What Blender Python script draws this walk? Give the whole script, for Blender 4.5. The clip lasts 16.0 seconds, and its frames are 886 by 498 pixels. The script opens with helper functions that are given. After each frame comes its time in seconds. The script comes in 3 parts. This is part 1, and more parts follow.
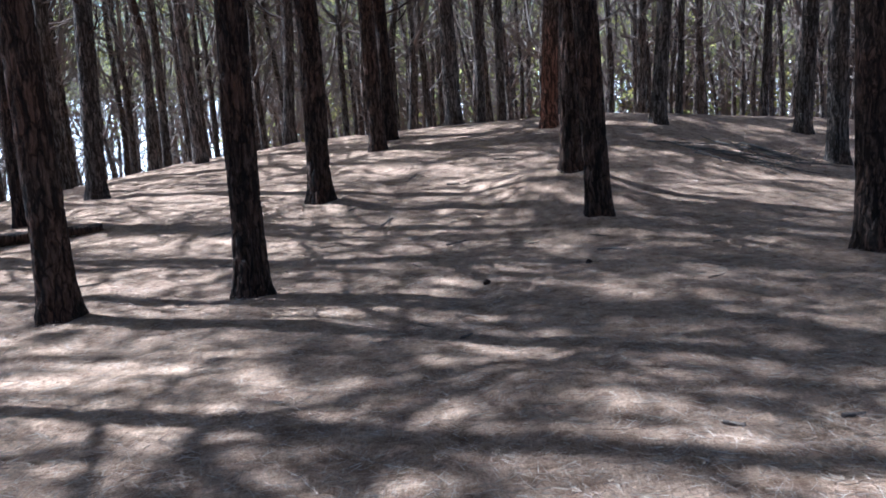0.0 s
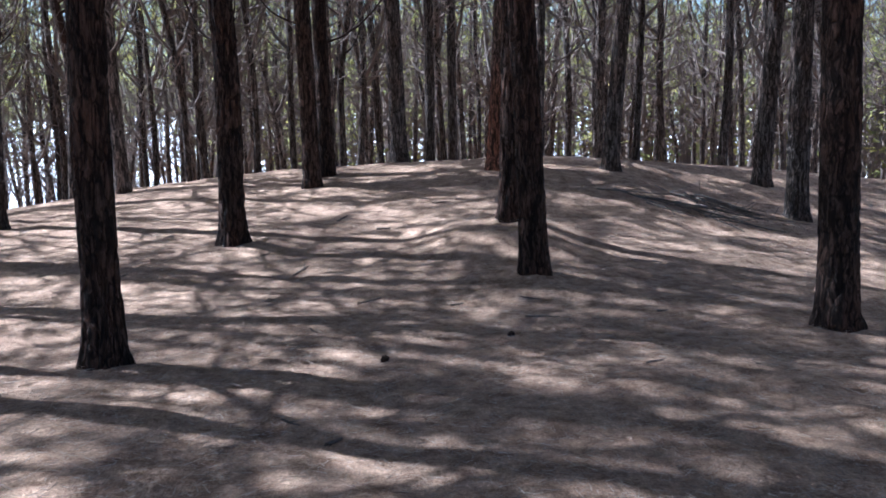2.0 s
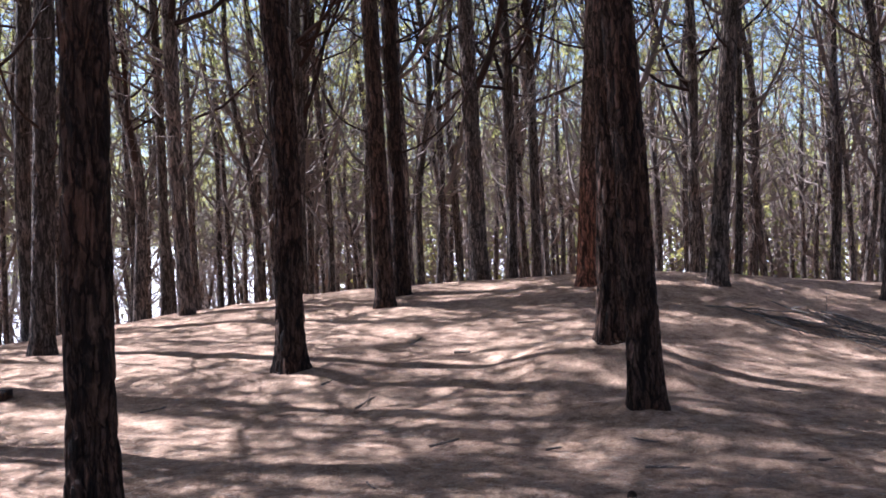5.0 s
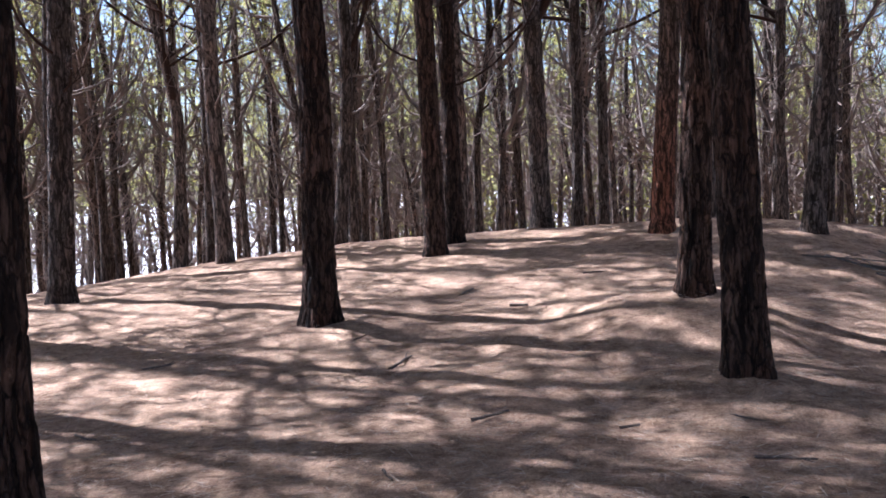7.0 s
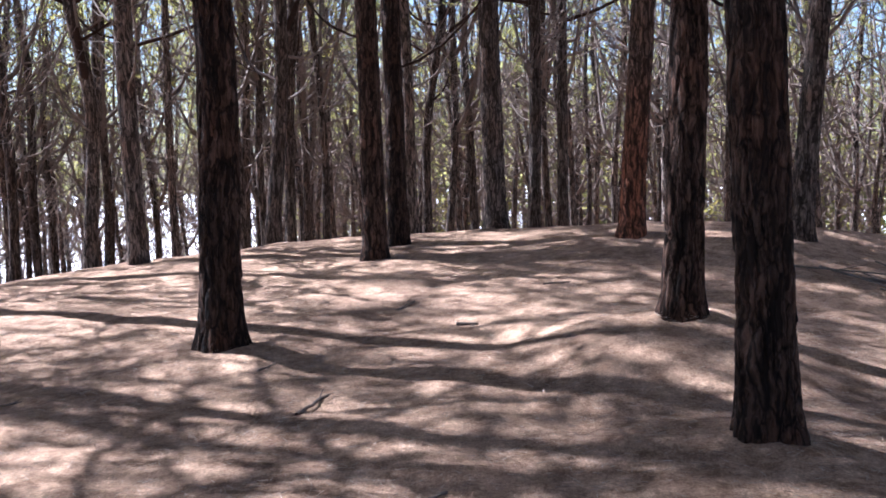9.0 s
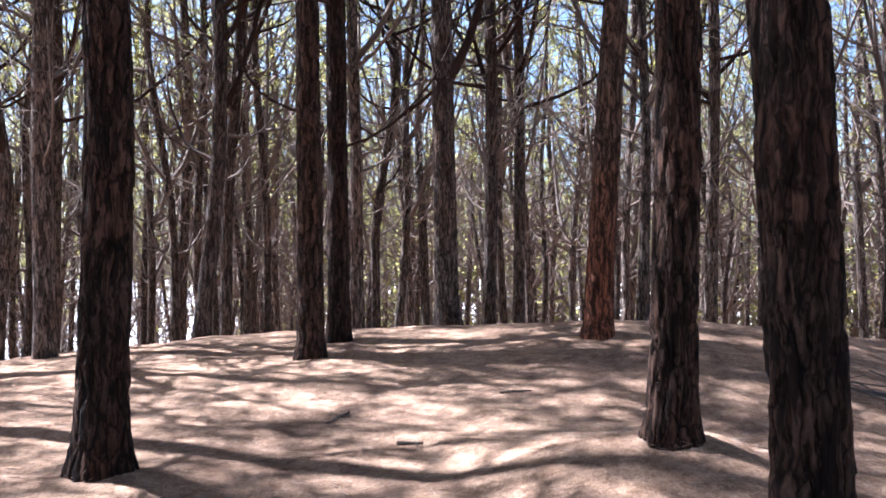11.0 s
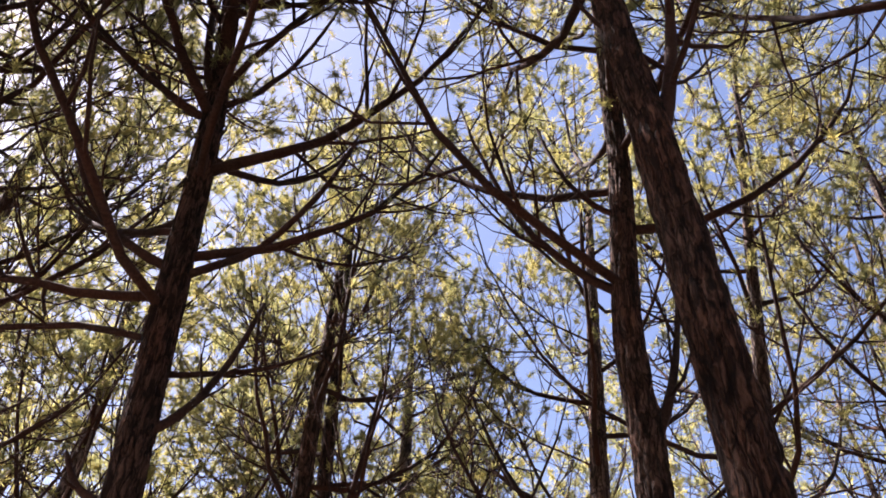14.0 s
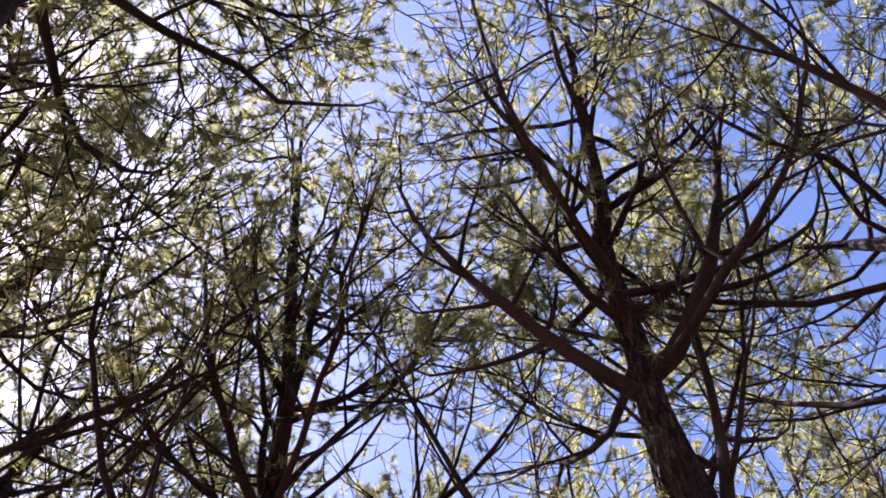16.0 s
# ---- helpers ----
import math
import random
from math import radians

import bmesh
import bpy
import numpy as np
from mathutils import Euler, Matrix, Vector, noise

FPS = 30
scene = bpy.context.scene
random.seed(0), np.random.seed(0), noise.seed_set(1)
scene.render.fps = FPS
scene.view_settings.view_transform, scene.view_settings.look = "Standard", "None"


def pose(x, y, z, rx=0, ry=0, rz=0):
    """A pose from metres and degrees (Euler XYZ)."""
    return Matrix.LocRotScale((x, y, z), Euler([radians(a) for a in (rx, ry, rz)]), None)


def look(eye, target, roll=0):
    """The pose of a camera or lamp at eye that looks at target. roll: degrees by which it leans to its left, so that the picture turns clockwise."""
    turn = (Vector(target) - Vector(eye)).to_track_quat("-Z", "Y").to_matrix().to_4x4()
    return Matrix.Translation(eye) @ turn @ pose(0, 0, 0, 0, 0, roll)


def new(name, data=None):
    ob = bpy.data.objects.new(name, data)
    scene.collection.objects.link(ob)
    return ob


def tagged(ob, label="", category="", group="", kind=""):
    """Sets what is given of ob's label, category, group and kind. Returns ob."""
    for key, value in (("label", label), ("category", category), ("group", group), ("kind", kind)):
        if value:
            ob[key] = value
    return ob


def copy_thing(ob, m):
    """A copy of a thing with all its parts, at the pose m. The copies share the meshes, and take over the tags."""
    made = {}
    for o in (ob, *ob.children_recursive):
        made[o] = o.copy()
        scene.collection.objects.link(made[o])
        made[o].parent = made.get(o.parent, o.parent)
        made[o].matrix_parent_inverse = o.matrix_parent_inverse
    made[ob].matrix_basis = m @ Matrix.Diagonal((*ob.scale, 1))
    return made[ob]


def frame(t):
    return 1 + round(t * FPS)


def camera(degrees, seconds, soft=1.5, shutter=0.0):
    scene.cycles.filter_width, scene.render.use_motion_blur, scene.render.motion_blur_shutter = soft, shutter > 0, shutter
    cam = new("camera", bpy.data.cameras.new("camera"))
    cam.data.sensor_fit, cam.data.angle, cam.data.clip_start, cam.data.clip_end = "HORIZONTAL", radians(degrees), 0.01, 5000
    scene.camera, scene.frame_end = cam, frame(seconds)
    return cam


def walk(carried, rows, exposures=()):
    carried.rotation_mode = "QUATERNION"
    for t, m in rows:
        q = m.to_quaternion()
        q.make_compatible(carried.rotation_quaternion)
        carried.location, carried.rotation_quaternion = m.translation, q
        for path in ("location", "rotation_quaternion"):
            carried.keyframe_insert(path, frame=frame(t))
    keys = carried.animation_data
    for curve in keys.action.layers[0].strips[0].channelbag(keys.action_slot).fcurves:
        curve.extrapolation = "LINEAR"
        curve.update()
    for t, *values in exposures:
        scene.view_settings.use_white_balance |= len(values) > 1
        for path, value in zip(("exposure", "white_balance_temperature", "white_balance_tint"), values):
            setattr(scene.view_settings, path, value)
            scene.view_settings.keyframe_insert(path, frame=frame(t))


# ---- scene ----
cam = camera(51.5, 16.0, soft=1.75)
PATH = [
    (0, (0.19, -0.016, 2.198), (0.137, 1.942, 1.797), -3.8),
    (0.5, (0.38, 0.271, 2.207), (0.265, 2.238, 1.86), -2.3),
    (1, (0.533, 0.647, 2.185), (0.434, 2.621, 1.882), -1.8),
    (1.5, (0.599, 0.942, 2.181), (0.588, 2.923, 1.902), -2.3),
    (2, (0.665, 1.246, 2.181), (0.697, 3.218, 1.848), -1.4),
    (2.5, (0.642, 1.49, 2.169), (0.65, 3.473, 1.908), -0.9),
    (3, (0.63, 1.72, 2.183), (0.595, 3.713, 2.02), -2.2),
    (3.5, (0.641, 1.946, 2.176), (0.577, 3.944, 2.119), -1.8),
    (6, (0.582, 3.527, 1.801), (0.347, 5.512, 1.72), -3.0),
    (6.5, (0.572, 3.875, 1.764), (0.258, 5.845, 1.621), -2.3),
    (7, (0.609, 4.392, 1.697), (0.333, 6.367, 1.544), -2.2),
    (7.5, (0.639, 4.822, 1.668), (0.444, 6.804, 1.487), -3.9),
    (8, (0.594, 5.292, 1.67), (0.449, 7.278, 1.494), -1.6),
    (10.5, (0.538, 7.116, 1.611), (0.339, 9.104, 1.515), -1.5),
    (11, (0.534, 7.421, 1.633), (0.461, 9.42, 1.668), -0.1),
    (11.5, (0.524, 7.626, 1.653), (0.446, 9.596, 1.991), 1.4),
    (12, (0.555, 7.762, 1.69), (0.455, 9.676, 2.26), 2.1),
    (12.5, (0.501, 7.826, 1.741), (0.459, 9.651, 2.559), 1.7),
    (13, (0.442, 7.797, 1.794), (0.373, 9.516, 2.813), 2.4),
    (13.5, (0.424, 7.701, 1.786), (0.36, 9.245, 3.056), 2.0),
    (14, (0.229, 7.397, 1.913), (0.22, 8.816, 3.323), 3.0),
    (14.5, (0.256, 7.35, 1.925), (0.178, 8.522, 3.544), 4.3),
    (15, (0.263, 7.295, 1.942), (0.168, 8.266, 3.688), 5.4),
    (15.5, (0.241, 7.21, 1.988), (0.126, 8.065, 3.792), 6.8),
    (16, (0.144, 7.08, 1.961), (0.033, 7.844, 3.807), 6.6),
]
EXPOSURES = [(0, 2.25, 4600, 5), (2, 2.28, 4700, 9), (3.5, 2.43, 4950, 15), (6, 2.54, 5230, 19), (8, 2.56, 5130, 17), (10.5, 2.66, 5250, 19), (11, 2.85, 5300, 18), (11.5, 3.33, 5750, 18), (12, 3.45, 6350, 21), (13.5, 2.85, 6900, 28), (14.5, 2.55, 5750, 29), (16, 2.6, 5450, 34)]
walk(cam, [(t, look(eye, target, roll)) for t, eye, target, roll in PATH], EXPOSURES)

# ---- sun and sky ----
SUN_AZIMUTH, SUN_ELEVATION = -67.0, 50.0  # degrees from +y towards +x; above the horizon
sa, se = radians(SUN_AZIMUTH), radians(SUN_ELEVATION)
to_sun = Vector((math.sin(sa) * math.cos(se), math.cos(sa) * math.cos(se), math.sin(se)))
world = bpy.data.worlds.new("sky")
scene.world = world
world.use_nodes = True
wn = world.node_tree.nodes
sky = wn.new("ShaderNodeTexSky")
sky.sky_type, sky.sun_disc = "NISHITA", False
sky.sun_elevation, sky.sun_rotation = se, sa
sky.air_density, sky.dust_density, sky.ozone_density = 1.0, 1.3, 0.8
wn["Background"].inputs["Strength"].default_value = 0.042
world.node_tree.links.new(sky.outputs[0], wn["Background"].inputs["Color"])
lamp = bpy.data.lights.new("sun", "SUN")
lamp.energy, lamp.angle, lamp.color = 5.0, radians(0.7), (1.0, 0.95, 0.87)
sun = new("sun", lamp)
sun.matrix_world = look(Vector((0, 0, 30)), Vector((0, 0, 30)) - to_sun)


# ---- materials ----
def material(name):
    m = bpy.data.materials.new(name)
    m.use_nodes = True
    nt = m.node_tree
    return m, nt, nt.nodes["Principled BSDF"]


def node(nt, kind, links=(), **values):
    n = nt.nodes.new(kind)
    for key, value in values.items():
        setattr(n, key, value)
    for slot, source in links:
        if hasattr(source, "is_output"):
            nt.links.new(source, n.inputs[slot])
        else:
            n.inputs[slot].default_value = source
    return n


def ramp(nt, source, stops):
    n = nt.nodes.new("ShaderNodeValToRGB")
    nt.links.new(source, n.inputs[0])
    while len(n.color_ramp.elements) < len(stops):
        n.color_ramp.elements.new(0.5)
    for e, (p, c) in zip(n.color_ramp.elements, stops):
        e.position, e.color = p, (*c, 1)
    return n.outputs[0]


def mixed(nt, how, factor, a, b):
    n = nt.nodes.new("ShaderNodeMix")
    n.data_type, n.blend_type = "RGBA", how
    for slot, v in ((0, factor), (6, a), (7, b)):
        if hasattr(v, "is_output"):
            nt.links.new(v, n.inputs[slot])
        else:
            n.inputs[slot].default_value = v if slot == 0 else (*v, 1)
    return n.outputs[2]


def bark_material(name, plate, crack, red, scale=17.0, depth=0.022, foot=0.0):
    m, nt, p = material(name)
    co = node(nt, "ShaderNodeTexCoord").outputs["Object"]
    warp = node(nt, "ShaderNodeTexNoise", (("Vector", co), ("Scale", 5.0), ("Detail", 3.0)))
    bent = node(nt, "ShaderNodeVectorMath", ((0, warp.outputs["Color"]), (1, (0.09, 0.09, 0.3))), operation="MULTIPLY")
    moved = node(nt, "ShaderNodeVectorMath", ((0, co), (1, bent.outputs[0])), operation="ADD")
    tall = node(nt, "ShaderNodeMapping", (("Vector", moved.outputs[0]), ("Scale", (1, 1, 0.17))))
    cell = node(nt, "ShaderNodeTexVoronoi", (("Vector", tall.outputs[0]), ("Scale", scale)), feature="DISTANCE_TO_EDGE")
    tint = node(nt, "ShaderNodeTexVoronoi", (("Vector", tall.outputs[0]), ("Scale", scale)))
    flake = node(nt, "ShaderNodeTexNoise", (("Vector", tall.outputs[0]), ("Scale", 60.0), ("Detail", 7.0), ("Roughness", 0.75)))
    ridge = node(nt, "ShaderNodeTexNoise", (("Vector", tall.outputs[0]), ("Scale", 24.0), ("Detail", 4.0), ("Distortion", 0.6)))
    patch = node(nt, "ShaderNodeTexNoise", (("Vector", co), ("Scale", 1.3), ("Detail", 3.0)))
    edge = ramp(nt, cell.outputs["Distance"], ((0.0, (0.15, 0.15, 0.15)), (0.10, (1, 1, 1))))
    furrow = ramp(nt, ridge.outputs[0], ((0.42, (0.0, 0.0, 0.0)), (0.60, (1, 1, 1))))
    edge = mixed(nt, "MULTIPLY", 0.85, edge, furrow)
    c = mixed(nt, "MIX", ramp(nt, patch.outputs[0], ((0.42, (0, 0, 0)), (0.68, (1, 1, 1)))), plate, red)
    if foot:
        up = node(nt, "ShaderNodeSeparateXYZ", ((0, moved.outputs[0]),)).outputs[2]
        c = mixed(nt, "MIX", node(nt, "ShaderNodeMapRange", (("Value", up), ("From Min", foot * 1.5), ("From Max", foot * 0.6))).outputs[0], c, (0.27, 0.11, 0.065))
    c = mixed(nt, "MULTIPLY", 0.7, c, ramp(nt, tint.outputs["Color"], ((0.0, (0.6, 0.6, 0.6)), (1.0, (1.35, 1.32, 1.28)))))
    c = mixed(nt, "MULTIPLY", 0.9, c, ramp(nt, flake.outputs[0], ((0.3, (0.4, 0.37, 0.35)), (0.7, (1.5, 1.48, 1.46)))))
    each = node(nt, "ShaderNodeObjectInfo").outputs["Random"]
    c = mixed(nt, "MULTIPLY", 1.0, c, ramp(nt, each, ((0.0, (0.75, 0.74, 0.74)), (0.7, (1.1, 1.08, 1.06)), (1.0, (1.6, 1.57, 1.54)))))
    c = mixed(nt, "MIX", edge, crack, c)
    nt.links.new(c, p.inputs["Base Color"])
    p.inputs["Roughness"].default_value = 0.92
    p.inputs["Specular IOR Level"].default_value = 0.15
    h = node(nt, "ShaderNodeMath", ((0, flake.outputs[0]), (1, 0.35)), operation="MULTIPLY")
    h = node(nt, "ShaderNodeMath", ((0, edge), (1, h.outputs[0])), operation="ADD")
    b = node(nt, "ShaderNodeBump", (("Height", h.outputs[0]), ("Strength", 0.8), ("Distance", depth)))
    nt.links.new(b.outputs[0], p.inputs["Normal"])
    return m


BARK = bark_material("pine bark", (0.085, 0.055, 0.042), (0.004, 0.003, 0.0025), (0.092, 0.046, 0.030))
# light put into the colour: a paler bark for the dim back stand
LIGHTENED_BARK = bark_material("grey pine bark, lightened for the back stand", (0.175, 0.146, 0.130), (0.009, 0.007, 0.006), (0.14, 0.090, 0.068))
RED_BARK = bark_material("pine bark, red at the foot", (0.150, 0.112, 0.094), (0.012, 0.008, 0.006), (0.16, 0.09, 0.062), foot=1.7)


def limb_material(name, one, two):
    m, nt, p = material(name)
    co = node(nt, "ShaderNodeTexCoord").outputs["Object"]
    grain = node(nt, "ShaderNodeTexNoise", (("Vector", co), ("Scale", 40.0), ("Detail", 5.0)))
    broad = node(nt, "ShaderNodeTexNoise", (("Vector", co), ("Scale", 1.1), ("Detail", 2.0)))
    c = ramp(nt, broad.outputs[0], ((0.35, one), (0.65, two)))
    c = mixed(nt, "MULTIPLY", 0.8, c, ramp(nt, grain.outputs[0], ((0.3, (0.5, 0.5, 0.5)), (0.7, (1.3, 1.3, 1.3)))))
    nt.links.new(c, p.inputs["Base Color"])
    p.inputs["Roughness"].default_value = 0.9
    p.inputs["Specular IOR Level"].default_value = 0.15
    b = node(nt, "ShaderNodeBump", (("Height", grain.outputs[0]), ("Strength", 0.5), ("Distance", 0.01)))
    nt.links.new(b.outputs[0], p.inputs["Normal"])
    return m


LIMB = limb_material("limb bark", (0.024, 0.016, 0.013), (0.046, 0.022, 0.015))
DRY_OR_LIGHTENED = limb_material("bare dry twig and lightened far limb", (0.125, 0.100, 0.086), (0.175, 0.128, 0.104))
GREY = limb_material("weathered grey twig", (0.10, 0.085, 0.075), (0.16, 0.13, 0.11))


def needle_material(name, top, through_colour):
    m, nt, p = material(name)
    isle = node(nt, "ShaderNodeNewGeometry").outputs["Random Per Island"]
    co = node(nt, "ShaderNodeTexCoord").outputs["Object"]
    clump = node(nt, "ShaderNodeTexNoise", (("Vector", co), ("Scale", 0.9), ("Detail", 2.0)))
    shade = ramp(nt, isle, ((0.0, (0.6, 0.62, 0.6)), (0.8, (1.12, 1.12, 1.0)), (1.0, (1.25, 1.1, 0.85))))
    broad = ramp(nt, clump.outputs[0], ((0.35, (0.8, 0.85, 0.9)), (0.65, (1.2, 1.1, 0.9))))
    a = mixed(nt, "MULTIPLY", 1.0, mixed(nt, "MULTIPLY", 1.0, top, shade), broad)
    t = mixed(nt, "MULTIPLY", 1.0, mixed(nt, "MULTIPLY", 1.0, through_colour, shade), broad)
    d = node(nt, "ShaderNodeBsdfDiffuse", (("Color", a),))
    tr = node(nt, "ShaderNodeBsdfTranslucent", (("Color", t),))
    mix = node(nt, "ShaderNodeMixShader", ((0, 0.5), (1, d.outputs[0]), (2, tr.outputs[0])))
    nt.links.new(mix.outputs[0], nt.nodes["Material Output"].inputs["Surface"])
    return m


NEEDLES = needle_material("pine needles", (0.105, 0.108, 0.050), (0.42, 0.405, 0.175))


def ground_material():
    m, nt, p = material("needle litter")
    co = node(nt, "ShaderNodeNewGeometry").outputs["Position"]
    fine = node(nt, "ShaderNodeTexNoise", (("Vector", co), ("Scale", 70.0), ("Detail", 6.0), ("Roughness", 0.75)))
    mid = node(nt, "ShaderNodeTexNoise", (("Vector", co), ("Scale", 6.0), ("Detail", 5.0), ("Roughness", 0.65)))
    broad = node(nt, "ShaderNodeTexNoise", (("Vector", co), ("Scale", 0.55), ("Detail", 3.0)))
    strands = node(nt, "ShaderNodeMapping", (("Vector", co), ("Scale", (1.0, 0.12, 1.0)), ("Rotation", (0, 0, 0.6))))
    straw = node(nt, "ShaderNodeTexNoise", (("Vector", strands.outputs[0]), ("Scale", 160.0), ("Detail", 3.0), ("Distortion", 1.5)))
    tuft = node(nt, "ShaderNodeTexNoise", (("Vector", co), ("Scale", 21.0), ("Detail", 4.0), ("Roughness", 0.7), ("Distortion", 0.8)))
    c = ramp(nt, broad.outputs[0], ((0.3, (0.42, 0.295, 0.225)), (0.7, (0.56, 0.40, 0.30))))
    c = mixed(nt, "MULTIPLY", 0.9, c, ramp(nt, mid.outputs[0], ((0.32, (0.45, 0.39, 0.35)), (0.68, (1.35, 1.35, 1.33)))))
    c = mixed(nt, "MULTIPLY", 0.8, c, ramp(nt, fine.outputs[0], ((0.3, (0.45, 0.42, 0.4)), (0.7, (1.4, 1.38, 1.35)))))
    c = mixed(nt, "MULTIPLY", 0.5, c, ramp(nt, straw.outputs[0], ((0.35, (0.6, 0.55, 0.5)), (0.65, (1.3, 1.3, 1.25)))))
    c = mixed(nt, "MULTIPLY", 0.7, c, ramp(nt, tuft.outputs[0], ((0.34, (0.6, 0.55, 0.52)), (0.66, (1.3, 1.28, 1.22)))))
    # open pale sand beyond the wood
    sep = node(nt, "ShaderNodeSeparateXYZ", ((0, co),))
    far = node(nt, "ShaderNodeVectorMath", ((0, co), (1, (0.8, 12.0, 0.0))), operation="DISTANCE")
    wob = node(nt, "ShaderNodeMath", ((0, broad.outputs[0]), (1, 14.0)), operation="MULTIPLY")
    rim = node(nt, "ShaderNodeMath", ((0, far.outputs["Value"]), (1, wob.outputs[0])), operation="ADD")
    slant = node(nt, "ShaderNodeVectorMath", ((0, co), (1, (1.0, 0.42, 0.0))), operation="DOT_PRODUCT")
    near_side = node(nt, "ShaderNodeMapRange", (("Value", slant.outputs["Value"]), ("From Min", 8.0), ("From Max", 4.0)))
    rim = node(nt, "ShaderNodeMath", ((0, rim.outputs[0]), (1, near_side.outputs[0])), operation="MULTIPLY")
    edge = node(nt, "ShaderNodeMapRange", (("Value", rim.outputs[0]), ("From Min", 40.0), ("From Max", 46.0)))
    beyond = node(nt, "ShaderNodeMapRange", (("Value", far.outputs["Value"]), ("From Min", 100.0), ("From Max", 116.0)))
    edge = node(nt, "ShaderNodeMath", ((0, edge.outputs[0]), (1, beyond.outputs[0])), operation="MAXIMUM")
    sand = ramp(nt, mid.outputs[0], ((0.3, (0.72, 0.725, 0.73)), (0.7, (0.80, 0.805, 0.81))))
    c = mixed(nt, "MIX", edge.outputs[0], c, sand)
    nt.links.new(c, p.inputs["Base Color"])
    p.inputs["Roughness"].default_value = 0.95
    p.inputs["Specular IOR Level"].default_value = 0.1
    h = node(nt, "ShaderNodeMath", ((0, fine.outputs[0]), (1, straw.outputs[0])), operation="ADD")
    h = node(nt, "ShaderNodeMath", ((0, mid.outputs[0]), (1, 2.0), (2, h.outputs[0])), operation="MULTIPLY_ADD")
    h = node(nt, "ShaderNodeMath", ((0, tuft.outputs[0]), (1, 2.5), (2, h.outputs[0])), operation="MULTIPLY_ADD")
    b = node(nt, "ShaderNodeBump", (("Height", h.outputs[0]), ("Strength", 0.85), ("Distance", 0.03)))
    nt.links.new(b.outputs[0], p.inputs["Normal"])
    return m


LITTER = ground_material()


def straw_material():
    m, nt, p = material("dry needles")
    isle = node(nt, "ShaderNodeNewGeometry").outputs["Random Per Island"]
    c = ramp(nt, isle, ((0.0, (0.18, 0.12, 0.09)), (0.5, (0.40, 0.29, 0.215)), (1.0, (0.62, 0.50, 0.39))))
    nt.links.new(c, p.inputs["Base Color"])
    p.inputs["Roughness"].default_value = 0.7
    return m


STRAW = straw_material()


# ---- mesh helpers ----
class Geo:
    """Gathers tubes and blades into one mesh."""

    def __init__(self):
        self.v, self.f, self.n = [], [], 0

    def add(self, verts, faces):
        self.v.append(np.asarray(verts, float))
        self.f.extend((np.asarray(faces) + self.n).tolist())
        self.n += len(verts)

    def tube(self, path, radii, sides, cap=False):
        path = np.asarray(path, float)
        k = len(path)
        tan = np.gradient(path, axis=0)
        tan /= np.linalg.norm(tan, axis=1, keepdims=True) + 1e-9
        ref = np.array((0.31, 0.95, 0.05)) if abs(tan[0][1]) < 0.8 else np.array((0.95, 0.2, 0.1))
        u = np.cross(tan, ref)
        u /= np.linalg.norm(u, axis=1, keepdims=True) + 1e-9
        w = np.cross(tan, u)
        a = np.arange(sides) * (2 * math.pi / sides)
        ring = u[:, None, :] * np.cos(a)[None, :, None] + w[:, None, :] * np.sin(a)[None, :, None]
        verts = (path[:, None, :] + ring * np.asarray(radii)[:, None, None]).reshape(-1, 3)
        i = np.arange(k - 1)[:, None] * sides
        j = np.arange(sides)[None, :]
        j2 = (j + 1) % sides
        faces = np.stack((i + j, i + j2, i + sides + j2, i + sides + j), -1).reshape(-1, 4)
        self.add(verts, faces)
        if cap:
            self.f.append([self.n - sides + q for q in range(sides)])

    def blades(self, at, along, length, width, rng):
        """Thin three-cornered needles from points at, in the directions along."""
        k = len(at)
        side = np.cross(along, rng.normal(size=(k, 3)))
        side /= np.linalg.norm(side, axis=1, keepdims=True) + 1e-9
        side *= np.asarray(width).reshape(-1, 1) / 2
        tip = at + along * np.asarray(length).reshape(-1, 1)
        verts = np.stack((at - side, at + side, tip), 1).reshape(-1, 3)
        self.add(verts, np.arange(3 * k).reshape(k, 3))

    def mesh(self, name, mat, smooth=True):
        me = bpy.data.meshes.new(name)
        if self.v:
            me.from_pydata(np.concatenate(self.v).tolist(), [], self.f)
            me.polygons.foreach_set("use_smooth", [smooth] * len(me.polygons))
        me.materials.append(mat)
        return me


def under(name, me, parent, label=""):
    ob = new(name, me)
    ob.parent = parent
    if label:
        ob["label"] = label
    return ob


# ---- ground: a low rounded mound, falling away beyond its crest ----
PROFILE_Y = (-60, -20, -2, 2, 5, 7.6, 9.5, 11, 12.5, 13.6, 15, 17, 18.5, 20, 21.5, 23, 28, 36, 48, 70, 120)
PROFILE_Z = (1.5, 1.2, 0.8, 0.6, 0.45, 0.34, 0.18, 0.15, 0.16, 0.24, 0.32, 0.43, 0.52, 0.7, 0.73, 0.6, -0.1, -1.4, -3.4, -6.5, -11.0)
HEAPS = ((1.75, 13.2, 0.36, 1.0), (-1.86, 13.2, 0.08, 0.6), (1.8, 10.85, 0.12, 0.7), (3.2, 18.4, 0.34, 2.6))


